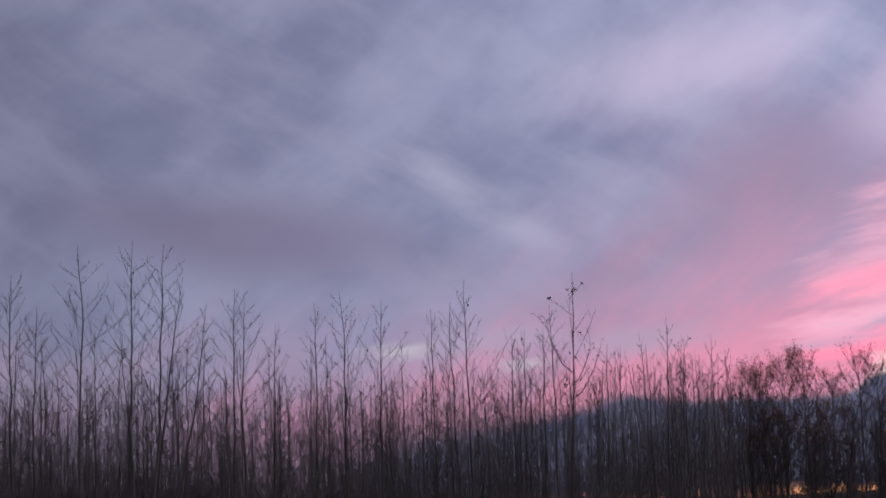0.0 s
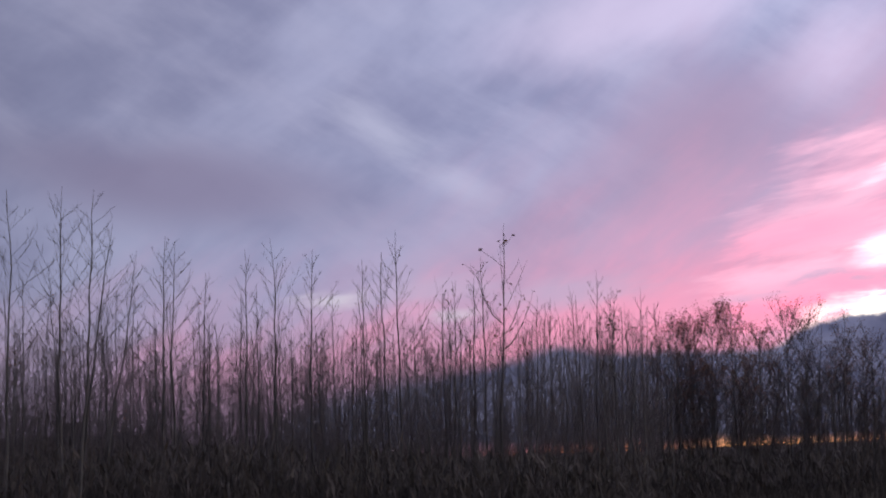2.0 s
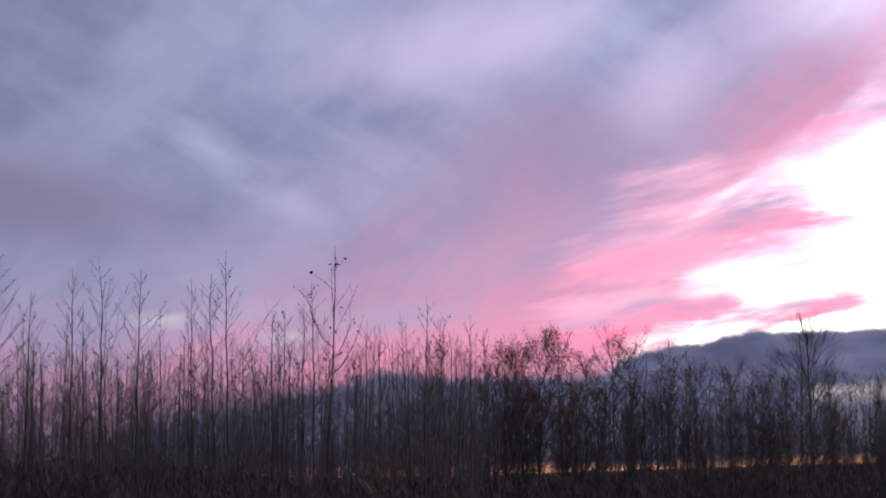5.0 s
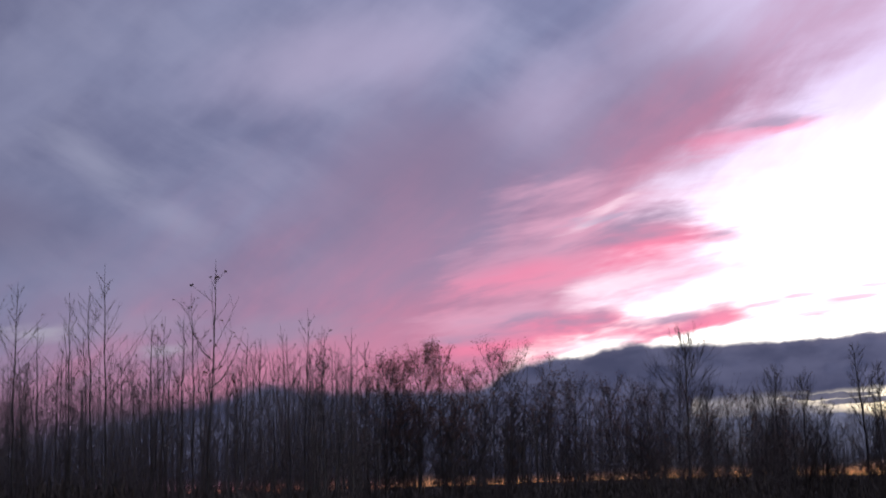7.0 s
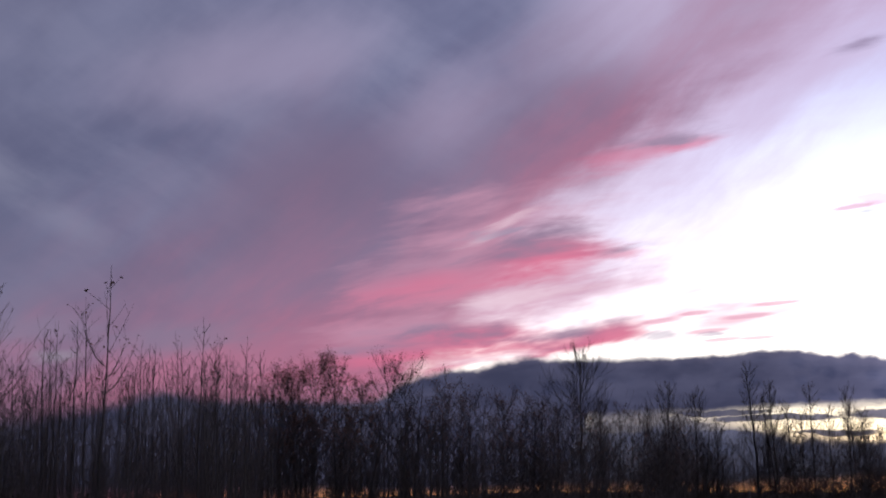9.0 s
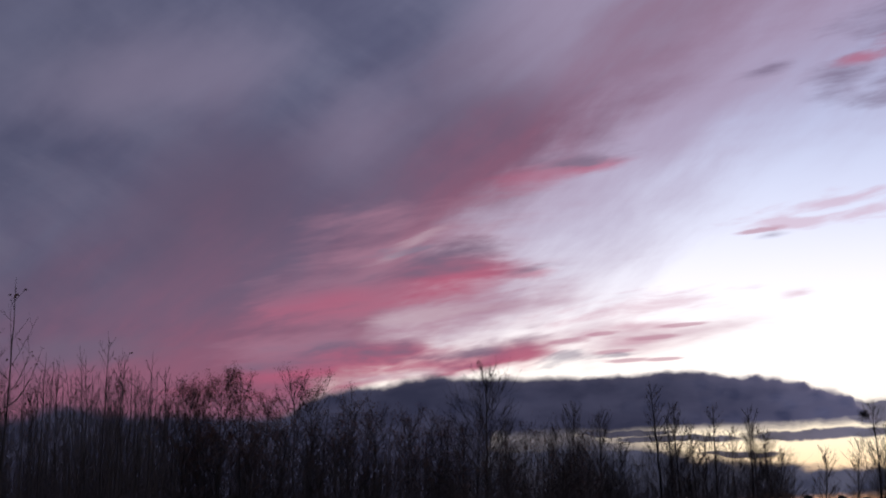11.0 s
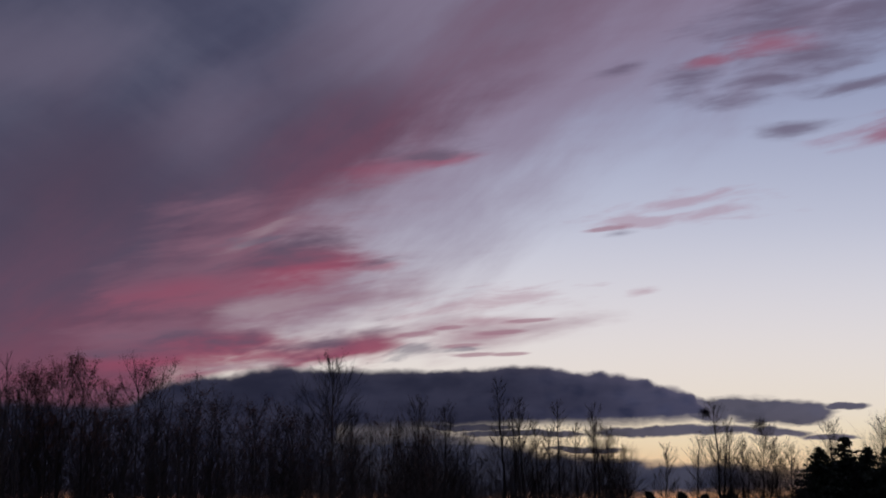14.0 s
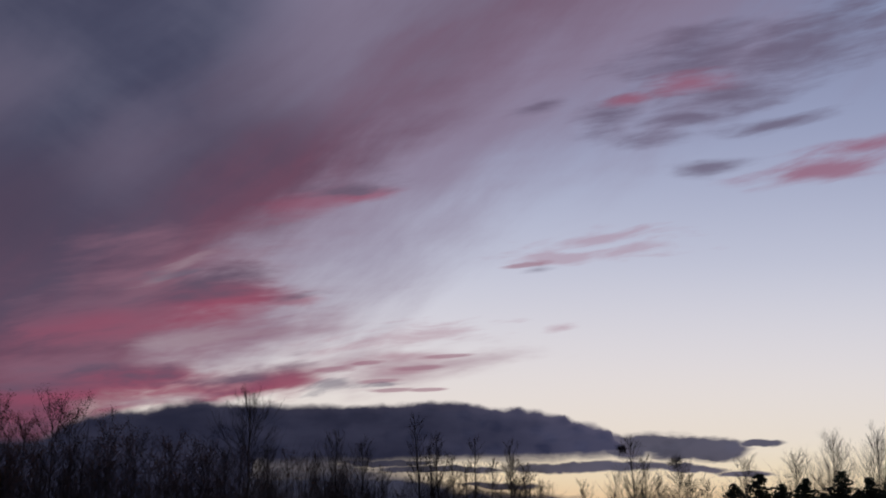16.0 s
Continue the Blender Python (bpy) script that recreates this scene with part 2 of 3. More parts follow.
top = chain(pa, ((-30.0, -1.0), (-16.0, 0.9), (-13.0, 2.6), (-10.3, 3.1), (-7.5, 3.3), (-5.5, 3.75), (-3.6, 3.5), (1.0, 3.45), (2.0, 3.95), (3.4, 4.42), (4.3, 4.36), (5.8, 4.70), (6.8, 4.60), (10.2, 4.60), (13.8, 4.76), (16.3, 4.52), (18.3, 3.92), (19.4, 2.6)))
bottom = chain(pa, ((-30.0, 0.45), (-6.0, 0.56), (5.0, 0.50), (6.4, 0.55), (7.6, 2.75), (11.0, 2.86), (16.0, 2.92), (18.0, 3.06), (19.5, 3.3)))
under = plus(calc("SUBTRACT", top, pe), billow)
over = calc("SUBTRACT", pe, bottom)
fuzz = chain(AZ, ((-15.0, 1.3), (-6.0, 0.38), (3.0, 0.26), (13.0, 0.17)))
bank = times(ramp(under, -0.03, fuzz), ramp(plus(over, times(plus(streaks, -0.5), 0.5)), -0.2, 0.22))
low_top = chain(pa, ((4.0, 3.0), (8.0, 2.66), (11.0, 2.54), (13.0, 2.3), (15.0, 2.02), (17.0, 1.88), (20.0, 1.75), (23.0, 1.5), (27.0, 1.1)))
low_floor = chain(pa, ((6.0, 0.52), (14.0, 0.60), (20.0, 0.85), (26.0, 1.0)))
low_edge = plus(calc("SUBTRACT", low_top, pe), plus(times(plus(streaks, -0.5), 0.9), times(billow, 0.5)))
low_bank = times(times(ramp(low_edge, -0.12, 0.3), ramp(plus(calc("SUBTRACT", pe, low_floor), times(plus(streaks, -0.5), 0.5)), -0.15, 0.3)), times(ramp(AZ, 5.0, 7.0), ramp(AZ, 19.0, 25.0, 1.0, 0.55)))
hazy = times(times(ramp(EL, 2.1, 2.4), ramp(EL, 3.0, 3.2, 1.0, 0.0)), times(ramp(AZ, 6.0, 8.0), ramp(AZ, 10.5, 14.5, 0.97, 0.0)))
shreds = ragged(most(oval(puff_v, 20.7, 3.38, 2.0, 0.55, -3), oval(puff_v, 19.9, 3.5, 1.5, 0.4, 0), oval(puff_v, 21.6, 3.3, 1.2, 0.42, 0), oval(puff_v, 22.9, 3.46, 0.9, 0.14, 2), oval(puff_v, 18.6, 3.35, 1.1, 0.4, -8),
                     oval(puff_v, 17.8, 2.76, 3.4, 0.22, 1), oval(puff_v, 20.9, 2.72, 1.4, 0.18, -2), oval(puff_v, 13.4, 2.62, 2.4, 0.12, 0), oval(puff_v, 22.4, 2.56, 1.1, 0.13, 0), oval(puff_v, 11.6, 2.8, 1.8, 0.12, 0),
                     oval(puff_v, 15.0, 2.2, 1.6, 0.12, 0)), streaks, 1.1, 0.0, 0.42)
smoke = noise_at(puff_v, 1.1, 4.0, 0.55, (2.4, 1, 1), 0, (6, 6, 0))
slate = blend(ramp(smoke, 0.34, 0.70), (0.021, 0.024, 0.050), (0.044, 0.047, 0.086))
lobes = ramp(billow_v.outputs["Distance"], 0.15, 0.6, 0.0, 0.55)
slate = blend(times(lobes, ramp(AZ, 10.0, 18.0, 0.3, 1.0)), slate, (0.050, 0.050, 0.085))
rim = times(times(ramp(under, 0.0, 0.4, 1.0, 0.0), ramp(under, -0.25, 0.0)), 0.35)
slate = blend(rim, slate, (0.11, 0.10, 0.15))
slate = vec("MULTIPLY", slate, ramp(AZ, 11.0, 19.0, 0.90, 1.70))
sky = blend(times(hazy, ramp(streaks, 0.52, 0.68, 1.0, 0.5)), sky, (0.105, 0.10, 0.125))
sky = blend(low_bank, sky, blend(ramp(smoke, 0.36, 0.66), (0.040, 0.045, 0.078), (0.074, 0.078, 0.120)))
sky = blend(most(bank, times(shreds, 0.95)), sky, slate)

# Out of view, overhead, beside and behind, the sky is brightened as added fill.
unseen_fill = most(ramp(calc("ABSOLUTE", AZ), 40.0, 90.0), ramp(EL, 25.0, 50.0))
sky = vec("MULTIPLY", sky, ramp(unseen_fill, 0.0, 1.0, 1.0, 1.15, "LINEAR"))

back = W.nodes.new("ShaderNodeBackground")
plug(back.inputs[0], sky)
back.inputs[1].default_value = 1.0
out = W.nodes.new("ShaderNodeOutputWorld")
W.links.new(back.outputs[0], out.inputs[0])
world.cycles.sampling_method, world.cycles.sample_map_resolution = "MANUAL", 1024


# ---- materials ----
def material(name, dark, pale, scale=6.0, rough=0.9, bump=0.3, stretch=(1, 1, 1), spread=0.25):
    m = bpy.data.materials.new(name)
    m.use_nodes = True
    t = m.node_tree
    b = t.nodes["Principled BSDF"]
    co = t.nodes.new("ShaderNodeTexCoord")
    mp = t.nodes.new("ShaderNodeMapping")
    mp.inputs[3].default_value = stretch
    t.links.new(co.outputs["Object"], mp.inputs[0])
    big, small = t.nodes.new("ShaderNodeTexNoise"), t.nodes.new("ShaderNodeTexNoise")
    big.inputs["Scale"].default_value, small.inputs["Scale"].default_value = scale * 0.15, scale
    big.inputs["Detail"].default_value = small.inputs["Detail"].default_value = 5
    for n in (big, small):
        t.links.new(mp.outputs[0], n.inputs["Vector"])
    info = t.nodes.new("ShaderNodeObjectInfo")
    mix = t.nodes.new("ShaderNodeMath")
    mix.operation = "ADD"
    half = t.nodes.new("ShaderNodeMath")
    half.operation, half.inputs[1].default_value = "MULTIPLY_ADD", 0.6
    t.links.new(small.outputs["Fac"], half.inputs[0])
    t.links.new(big.outputs["Fac"], mix.inputs[0])
    t.links.new(half.outputs[0], mix.inputs[1])
    one = t.nodes.new("ShaderNodeMath")
    one.operation, one.inputs[1].default_value, one.inputs[2].default_value = "MULTIPLY_ADD", spread, -0.3 - spread / 2
    t.links.new(info.outputs["Random"], one.inputs[0])
    t.links.new(one.outputs[0], half.inputs[2])
    cr = t.nodes.new("ShaderNodeValToRGB")
    cr.color_ramp.elements[0].position, cr.color_ramp.elements[1].position = 0.3, 0.75
    cr.color_ramp.elements[0].color, cr.color_ramp.elements[1].color = (*dark, 1), (*pale, 1)
    t.links.new(mix.outputs[0], cr.inputs[0])
    t.links.new(cr.outputs[0], b.inputs["Base Color"])
    b.inputs["Roughness"].default_value = rough
    bp = t.nodes.new("ShaderNodeBump")
    bp.inputs["Strength"].default_value, bp.inputs["Distance"].default_value = bump, 0.02
    t.links.new(small.outputs["Fac"], bp.inputs["Height"])
    t.links.new(bp.outputs[0], b.inputs["Normal"])
    return m


BARK = material("aspen_bark", (0.036, 0.031, 0.028), (0.115, 0.103, 0.092), 9, 0.85, 0.4, (1, 1, 0.35))
TWIG = material("twig_bark", (0.026, 0.020, 0.019), (0.070, 0.055, 0.049), 14, 0.8, 0.2)
DRY_LEAF = material("dry_leaf", (0.080, 0.036, 0.024), (0.19, 0.085, 0.050), 8, 0.8, 0.2)
BRUSH = material("undergrowth_stems", (0.028, 0.023, 0.019), (0.075, 0.060, 0.048), 10, 0.9, 0.2)
GRASS = material("withered_grass", (0.035, 0.029, 0.020), (0.095, 0.078, 0.052), 5, 0.9, 0.2)
SOIL = material("field_soil", (0.030, 0.025, 0.018), (0.085, 0.070, 0.045), 1.5, 0.95, 0.6)
SHED_BOARD = material("weathered_boards", (0.030, 0.025, 0.022), (0.075, 0.063, 0.055), 8, 0.9, 0.4, (4, 4, 0.3))
SHED_ROOF = material("tarred_roof", (0.020, 0.019, 0.019), (0.050, 0.046, 0.044), 6, 0.9, 0.4)
NEEDLE = material("spruce_needles", (0.012, 0.022, 0.012), (0.035, 0.055, 0.030), 7, 0.7, 0.2)


# ---- mesh helpers ----
class Tubes:
    """Tapered tubes and small leaves, gathered into one mesh."""

    def __init__(self):
        self.v, self.f = [], []

    def tube(self, pts, radii, sides=3):
        base = len(self.v)
        d = pts[-1] - pts[0]
        side = d.cross(Vector((0.31, 0.87, 0.38)))
        if side.length < 1e-5:
            side = d.cross(Vector((1, 0, 0)))
        side.normalize()
        up = d.cross(side).normalized()
        ring = [(side * math.cos(2 * math.pi * k / sides), up * math.sin(2 * math.pi * k / sides)) for k in range(sides)]
        for p, r in zip(pts, radii):
            for c, s in ring:
                self.v.append(p + c * r + s * r)
        for i in range(len(pts) - 1):
            a = base + i * sides
            for k in range(sides):
                n = (k + 1) % sides
                self.f.append((a + k, a + n, a + sides + n, a + sides + k))
        self.f.append(tuple(base + (len(pts) - 1) * sides + k for k in range(sides)))

    def leaf(self, p, size, rng):
        a = Vector((rng.uniform(-1, 1), rng.uniform(-1, 1), rng.uniform(-1, 0.4))).normalized() * size
        b = a.cross(Vector((rng.uniform(-1, 1), rng.uniform(-1, 1), rng.uniform(-1, 1)))).normalized() * size * 0.42
        n = len(self.v)
        lift = a.cross(b).normalized() * size * 0.12
        self.v += [p, p + a * 0.5 + b + lift, p + a, p + a * 0.5 - b + lift]
        self.f += [(n, n + 1, n + 2), (n, n + 2, n + 3)]

    def blade(self, p, size, rng):
        """A narrow upright dead leaf or stalk."""
        a = Vector((rng.gauss(0, 0.28), rng.gauss(0, 0.28), 1.0)) * size
        b = Vector((rng.uniform(-1, 1), rng.uniform(-1, 1), 0)).normalized() * size * 0.10
        n = len(self.v)
        bend = Vector((rng.gauss(0, 0.1), rng.gauss(0, 0.1), 0)) * size
        self.v += [p, p + a * 0.5 + b, p + a + bend, p + a * 0.5 - b]
        self.f += [(n, n + 1, n + 2), (n, n + 2, n + 3)]

    def mesh(self, name, mat, smooth=True):
        me = bpy.data.meshes.new(name)
        me.from_pydata(self.v, [], self.f)
        me.materials.append(mat)
        if smooth:
            me.polygons.foreach_set("use_smooth", [True] * len(me.polygons))
        return me


def part(name, tubes, mat, parent, label=""):
    ob = new(name, tubes.mesh(name, mat))
    ob.parent = parent
    return tagged(ob, label)


def at(az, dist, z=0.0):
    a = radians(az)
    return Vector((dist * math.sin(a), dist * math.cos(a), z))


# ---- trees ----
def bare_tree(name, height, girth, rng, start=0.3, branches=34, reach=0.20, rise=38, twigs=5, thin=0.0045, lean=(0, 0), stems=1, leaves=0, leaf_size=0.06, tip_leaves=0, taper=0.62, slim=0.24, curl=0.085, spray=1.0):
    """A leafless young tree: tapered stem or stems, rising limbs, fine twigs, and the dry leaves that still hang on it."""
    root = new(name)
    crown, foliage = Tubes(), Tubes()
    tips = []
    for s in range(stems):
        trunk = Tubes()
        h = height * (1.0 if s == 0 else rng.uniform(0.72, 0.96))
        foot = Vector((0, 0, -0.05)) if s == 0 else Vector((rng.uniform(-0.3, 0.3), rng.uniform(-0.3, 0.3), -0.05))
        lx, ly = lean if s == 0 else (lean[0] + rng.uniform(-0.14, 0.14), lean[1] + rng.uniform(-0.12, 0.12))
        n = 14
        pts, wob = [], Vector((0, 0, 0))
        for i in range(n + 1):
            f = i / n
            wob += Vector((rng.gauss(0, 1), rng.gauss(0, 1), 0)) * h * 0.0032
            pts.append(foot + Vector((lx * h * f ** 1.2, ly * h * f ** 1.2, h * f)) + wob)
        radii = [girth * (1 - i / n) ** 0.85 * (1.25 if i == 0 else 1.0) + thin for i in range(n + 1)]
        trunk.tube(pts, radii, 6)
        part("trunk", trunk, BARK, root)
        turn = rng.uniform(0, 6.28)
        for k in range(branches if s == 0 else int(branches * 0.7)):
            f = start + (0.95 - start) * ((k + rng.random()) / branches) ** 1.05
            i = min(int(f * n), n - 1)
            p = pts[i].lerp(pts[i + 1], f * n - i)
            turn += 2.4 + rng.uniform(-0.5, 0.5)
            shape = min(1.0, (f - start) / 0.15 + 0.45) * (1.03 - f) ** taper
            length = h * reach * shape * rng.uniform(0.55, 1.3) + 0.10
            ang = radians(rise + rng.uniform(-12, 14)) * (1.12 - 0.3 * f)
            d = Vector((math.cos(turn) * math.sin(ang), math.sin(turn) * math.sin(ang), math.cos(ang)))
            bp, q = [p], p
            m = 5
            for j in range(m):
                d = (d + Vector((rng.gauss(0, 0.06), rng.gauss(0, 0.06), curl + rng.gauss(0, 0.04)))).normalized()
                q = q + d * length / m
                bp.append(q)
            r0 = max(thin, girth * (1 - f) ** 0.9 * slim)
            crown.tube(bp, [r0 * (1 - j / m * 0.8) + thin * 0.6 for j in range(m + 1)], 3)
            tips.append(q)
            for w in range(int(twigs * rng.uniform(0.5, 1.4))):
                g = rng.uniform(0.15, 0.97)
                j = min(int(g * m), m - 1)
                tp = bp[j].lerp(bp[j + 1], g * m - j)
                td = (d * 0.75 + Vector((rng.gauss(0, 0.5), rng.gauss(0, 0.5), rng.gauss(0.15, 0.35)))).normalized()
                tl = length * spray * rng.uniform(0.12, 0.42) * (1.15 - g * 0.6)
                mid = tp + td * tl * 0.5 + Vector((0, 0, tl * 0.06))
                end = tp + td * tl + Vector((0, 0, tl * 0.22))
                crown.tube([tp, mid, end], [thin * 0.95, thin * 0.8, thin * 0.45], 3)
                tips.append(end)
    part("crown", crown, TWIG, root)
    if leaves:
        for _ in range(leaves):
            foliage.leaf(max(rng.choice(tips), rng.choice(tips), rng.choice(tips), key=lambda q: q.z) + Vector((rng.gauss(0, 0.075), rng.gauss(0, 0.075), rng.gauss(0, 0.075))), leaf_size * rng.uniform(0.6, 1.3), rng)
    if tip_leaves:
        high_tips = sorted(tips, key=lambda q: -q.z)[:max(8, len(tips) // 4)]
        for _ in range(tip_leaves):
            foliage.leaf(rng.choice(high_tips), leaf_size * rng.uniform(0.8, 1.5), rng)
    if foliage.v:
        part("leaves", foliage, DRY_LEAF, root, "last withered brown leaves")
    return root


def height_for(el, dist):
    return EYE_HEIGHT + dist * math.tan(radians(el))


def stand(ob, az, dist):
    ob.matrix_basis = Matrix.Translation(at(az, dist))
    return ob


# ---- ground ----
def ground():
    bm = bmesh.new()
    radii = (0.5, 8, 16, 24, 32, 40, 50, 62, 76, 95, 105, 130, 165, 200, 400, 900, 2000, 4500)
    sides = 240
    rings = []
    for r in radii:
        ring = []
        for k in range(sides):
            a = 2 * math.pi * k / sides
            x, y = r * math.cos(a), r * math.sin(a)
            z = noise.noise((x * 0.08, y * 0.08, 0)) * 0.10 if 5 < r < 300 else 0.0
            z += {130: 2.45, 165: 2.6, 200: 2.2, 400: 0.8}.get(r, 0.0) * (1 + 0.16 * noise.noise((x * 0.03, y * 0.03, 4)))
            ring.append(bm.verts.new((x, y, z - 0.05)))
        rings.append(ring)
    bm.faces.new(rings[0])
    for a, b in zip(rings, rings[1:]):
        for k in range(sides):
            bm.faces.new((a[k], b[k], b[(k + 1) % sides], a[(k + 1) % sides]))
    bmesh.ops.recalc_face_normals(bm, faces=bm.faces)
    me = bpy.data.meshes.new("ground")
    bm.to_mesh(me)
    me.materials.append(SOIL)
    tagged(new("ground", me), "dark flat field of bare soil and withered grass", "ground", kind="structure")


ground()

# Tall young aspens of the first row: direction, top above the horizon, distance, lean.
rng = random.Random(11)
TALL = ((-24.2, 7.9, 40, 0.0), (-23.3, 6.9, 43, 0.02), (-22.1, 8.75, 39, 0.01), (-20.66, 8.83, 40, 0.0), (-19.83, 8.74, 38, 0.03), (-18.9, 7.7, 41, 0.12), (-18.2, 6.9, 42, 0.14),
        (-17.52, 7.35, 43, 0.0), (-17.2, 7.08, 42, 0.02), (-16.2, 6.2, 46, 0.03), (-15.0, 6.87, 45, 0.0), (-14.2, 7.2, 44, 0.0), (-13.0, 6.82, 44, 0.02))
NEXT = ((-11.37, 6.52, 46, 0.0), (-10.8, 6.7, 48, -0.02), (-10.23, 7.36, 45, 0.0), (-9.06, 5.67, 50, 0.0), (-8.62, 5.74, 50, 0.01), (-8.04, 5.81, 49, 0.02), (-7.69, 6.5, 48, 0.0),
        (-6.09, 5.21, 48, 0.04), (-5.42, 3.8, 52, 0.0), (-4.88, 5.17, 50, -0.02), (-4.29, 5.92, 47, 0.0), (-3.79, 5.3, 49, 0.03), (-3.06, 4.4, 54, 0.0))
for az, el, dist, lean in TALL + NEXT:
    h = height_for(el, dist)
    a = radians(az)
    wide = rng.uniform(0.85, 1.2) * (1.15 if el > 7 else 0.9)
    tree = bare_tree("young_aspen", h, 0.0053 * h, rng, rng.uniform(0.32, 0.44), rng.randint(26, 34), 0.42 * wide, rng.uniform(46, 58), 6, 0.0036,
                     (lean * math.cos(a), -lean * math.sin(a)), tip_leaves=rng.choice((0, 0, 4)), leaf_size=0.05, taper=1.0, slim=0.26, curl=0.05)
    stand(tree, az - math.degrees(lean * h / dist), dist)
    tagged(tree, "tall slender young aspen, leafless, with a pale grey stem", "tree", "young aspens of the first row")
for k in range(60):
    az = -26.0 + 23.2 * (k + rng.random()) / 60
    dist = rng.uniform(43, 56)
    h = height_for(rng.uniform(3.9, 6.0) - 0.05 * (az + 15), dist)
    tree = bare_tree("young_aspen", h, 0.0044 * h, rng, rng.uniform(0.28, 0.45), rng.randint(18, 26), 0.30, rng.uniform(36, 52), 5, 0.0032, (rng.gauss(0, 0.035), rng.gauss(0, 0.03)), rng.choice((1, 1, 1, 2)),
                     tip_leaves=rng.choice((0, 0, 3)), leaf_size=0.045, taper=0.95)
    stand(tree, az, dist)
    tagged(tree, "thin leafless young aspen crowded among its neighbours", "tree", "young aspens behind the first row")
leafy = bare_tree("young_aspen", height_for(7.45, 46), 0.040, random.Random(4), 0.5, 12, 0.30, 42, 3, 0.0045, (0.045, 0.0), tip_leaves=34, leaf_size=0.055, curl=0.06)
fork, fork_leaves = Tubes(), Tubes()
fork_rng = random.Random(8)
for from_z, reach_x, reach_y, rise_z in ((5.1, -0.62, 0.15, 1.25), (4.4, 0.75, -0.1, 1.1), (4.75, 0.5, 0.3, 1.0)):
    p = Vector((0.045 * from_z, 0, from_z))
    bend = [p + Vector((reach_x * g ** 0.75, reach_y * g, rise_z * g ** 1.3)) for g in (0, 0.25, 0.5, 0.75, 1.0)]
    fork.tube(bend, [0.017, 0.014, 0.011, 0.008, 0.004], 4)
    for _ in range(7):
        q = bend[fork_rng.randint(1, 4)]
        tip = q + Vector((fork_rng.gauss(0, 0.14), fork_rng.gauss(0, 0.14), fork_rng.uniform(0.1, 0.35)))
        fork.tube([q, tip], [0.005, 0.003], 3)
        for _ in range(2):
            fork_leaves.leaf(tip, fork_rng.uniform(0.04, 0.075), fork_rng)
part("fork", fork, BARK, leafy)
part("fork_leaves", fork_leaves, DRY_LEAF, leafy, "withered brown leaves at the fork's tips")
stand(leafy, -7.45, 46)
tagged(leafy, "slender young aspen with dry leaves hanging at its tips", "tree", "young aspens of the first row")

# Alders with brown leaves still on.
ALDERS = ((-1.9, 4.15, 60, 3, 2600), (-1.3, 3.9, 61, 2, 2000), (-0.84, 4.45, 61, 3, 3400), (-0.1, 4.3, 60, 3, 2600), (0.5, 3.85, 62, 2, 1500), (1.5, 4.3, 63, 2, 1200), (2.0, 4.2, 64, 2, 1000),
          (3.0, 3.75, 64, 2, 1200), (3.95, 3.4, 66, 2, 1200), (4.9, 3.3, 66, 2, 1200), (5.8, 3.1, 67, 2, 1000))
for az, el, dist, stems, leaves in ALDERS:
    h = height_for(el, dist)
    tree = bare_tree("alder", h, 0.036, rng, 0.34, 40, 0.24, 46, 12, 0.0062, (rng.uniform(-0.03, 0.03), 0), stems, int(leaves * 2.2), 0.034, taper=0.22)
    stand(tree, az, dist)
    tagged(tree, "bushy many-stemmed alder with brown leaves still on", "tree", "alders in the thicket")

alders = [bare_tree("alder", 5.0, 0.026, rng, 0.25, 32, 0.22, 44, 8, 0.005, (rng.uniform(-0.04, 0.04), 0), 2, 800, 0.032, taper=0.45) for _ in range(5)]
first = []
for k in range(36):
    az = -2.6 + 13.2 * (k + rng.random()) / 36
    dist = rng.uniform(63, 76)
    grown = height_for(rng.uniform(2.4, 3.55) - max(0, az - 6) * 0.16, dist) / 5.0
    m = Matrix.Translation(at(az, dist)) @ Matrix.Rotation(rng.uniform(0, 6.28), 4, "Z") @ Matrix.Diagonal((grown, grown, grown, 1))
    if k < 5:
        tagged(alders[k], "dark twiggy young alder in the dense thicket", "tree", "young alders of the thicket")
        first.append((alders[k], m))
    else:
        copy_thing(alders[k % 5], m)
for ob, m in first:
    ob.matrix_basis = m

# Taller birches towards the afterglow: direction, top above the horizon, distance, branches, reach, rise, stems, lean.
EDGE_TREES = ((6.6, 3.2, 72, 30, 0.2, 42, 2, 0), (7.35, 4.95, 72, 44, 0.26, 54, 1, 0), (8, 3.3, 74, 30, 0.2, 44, 2, 0), (9.3, 3.1, 75, 30, 0.2, 42, 2, 0),
              (9.95, 3.7, 74, 34, 0.22, 40, 3, 0), (10.75, 3.5, 75, 34, 0.2, 40, 2, 0), (11.5, 2.7, 76, 28, 0.2, 42, 2, 0))
GLOW_TREES = ((12.3, 4.4, 76, 26, 0.16, 46, 1, -0.08), (12.75, 3.4, 77, 24, 0.17, 44, 1, -0.07), (13.05, 3.85, 76, 26, 0.16, 44, 2, -0.06), (13.5, 3.2, 77, 22, 0.16, 44, 1, -0.08),
              (13.9, 2.9, 77, 24, 0.18, 44, 2, -0.05), (14.3, 3.75, 78, 20, 0.15, 48, 1, -0.02), (14.8, 3, 79, 24, 0.18, 44, 1, -0.03))
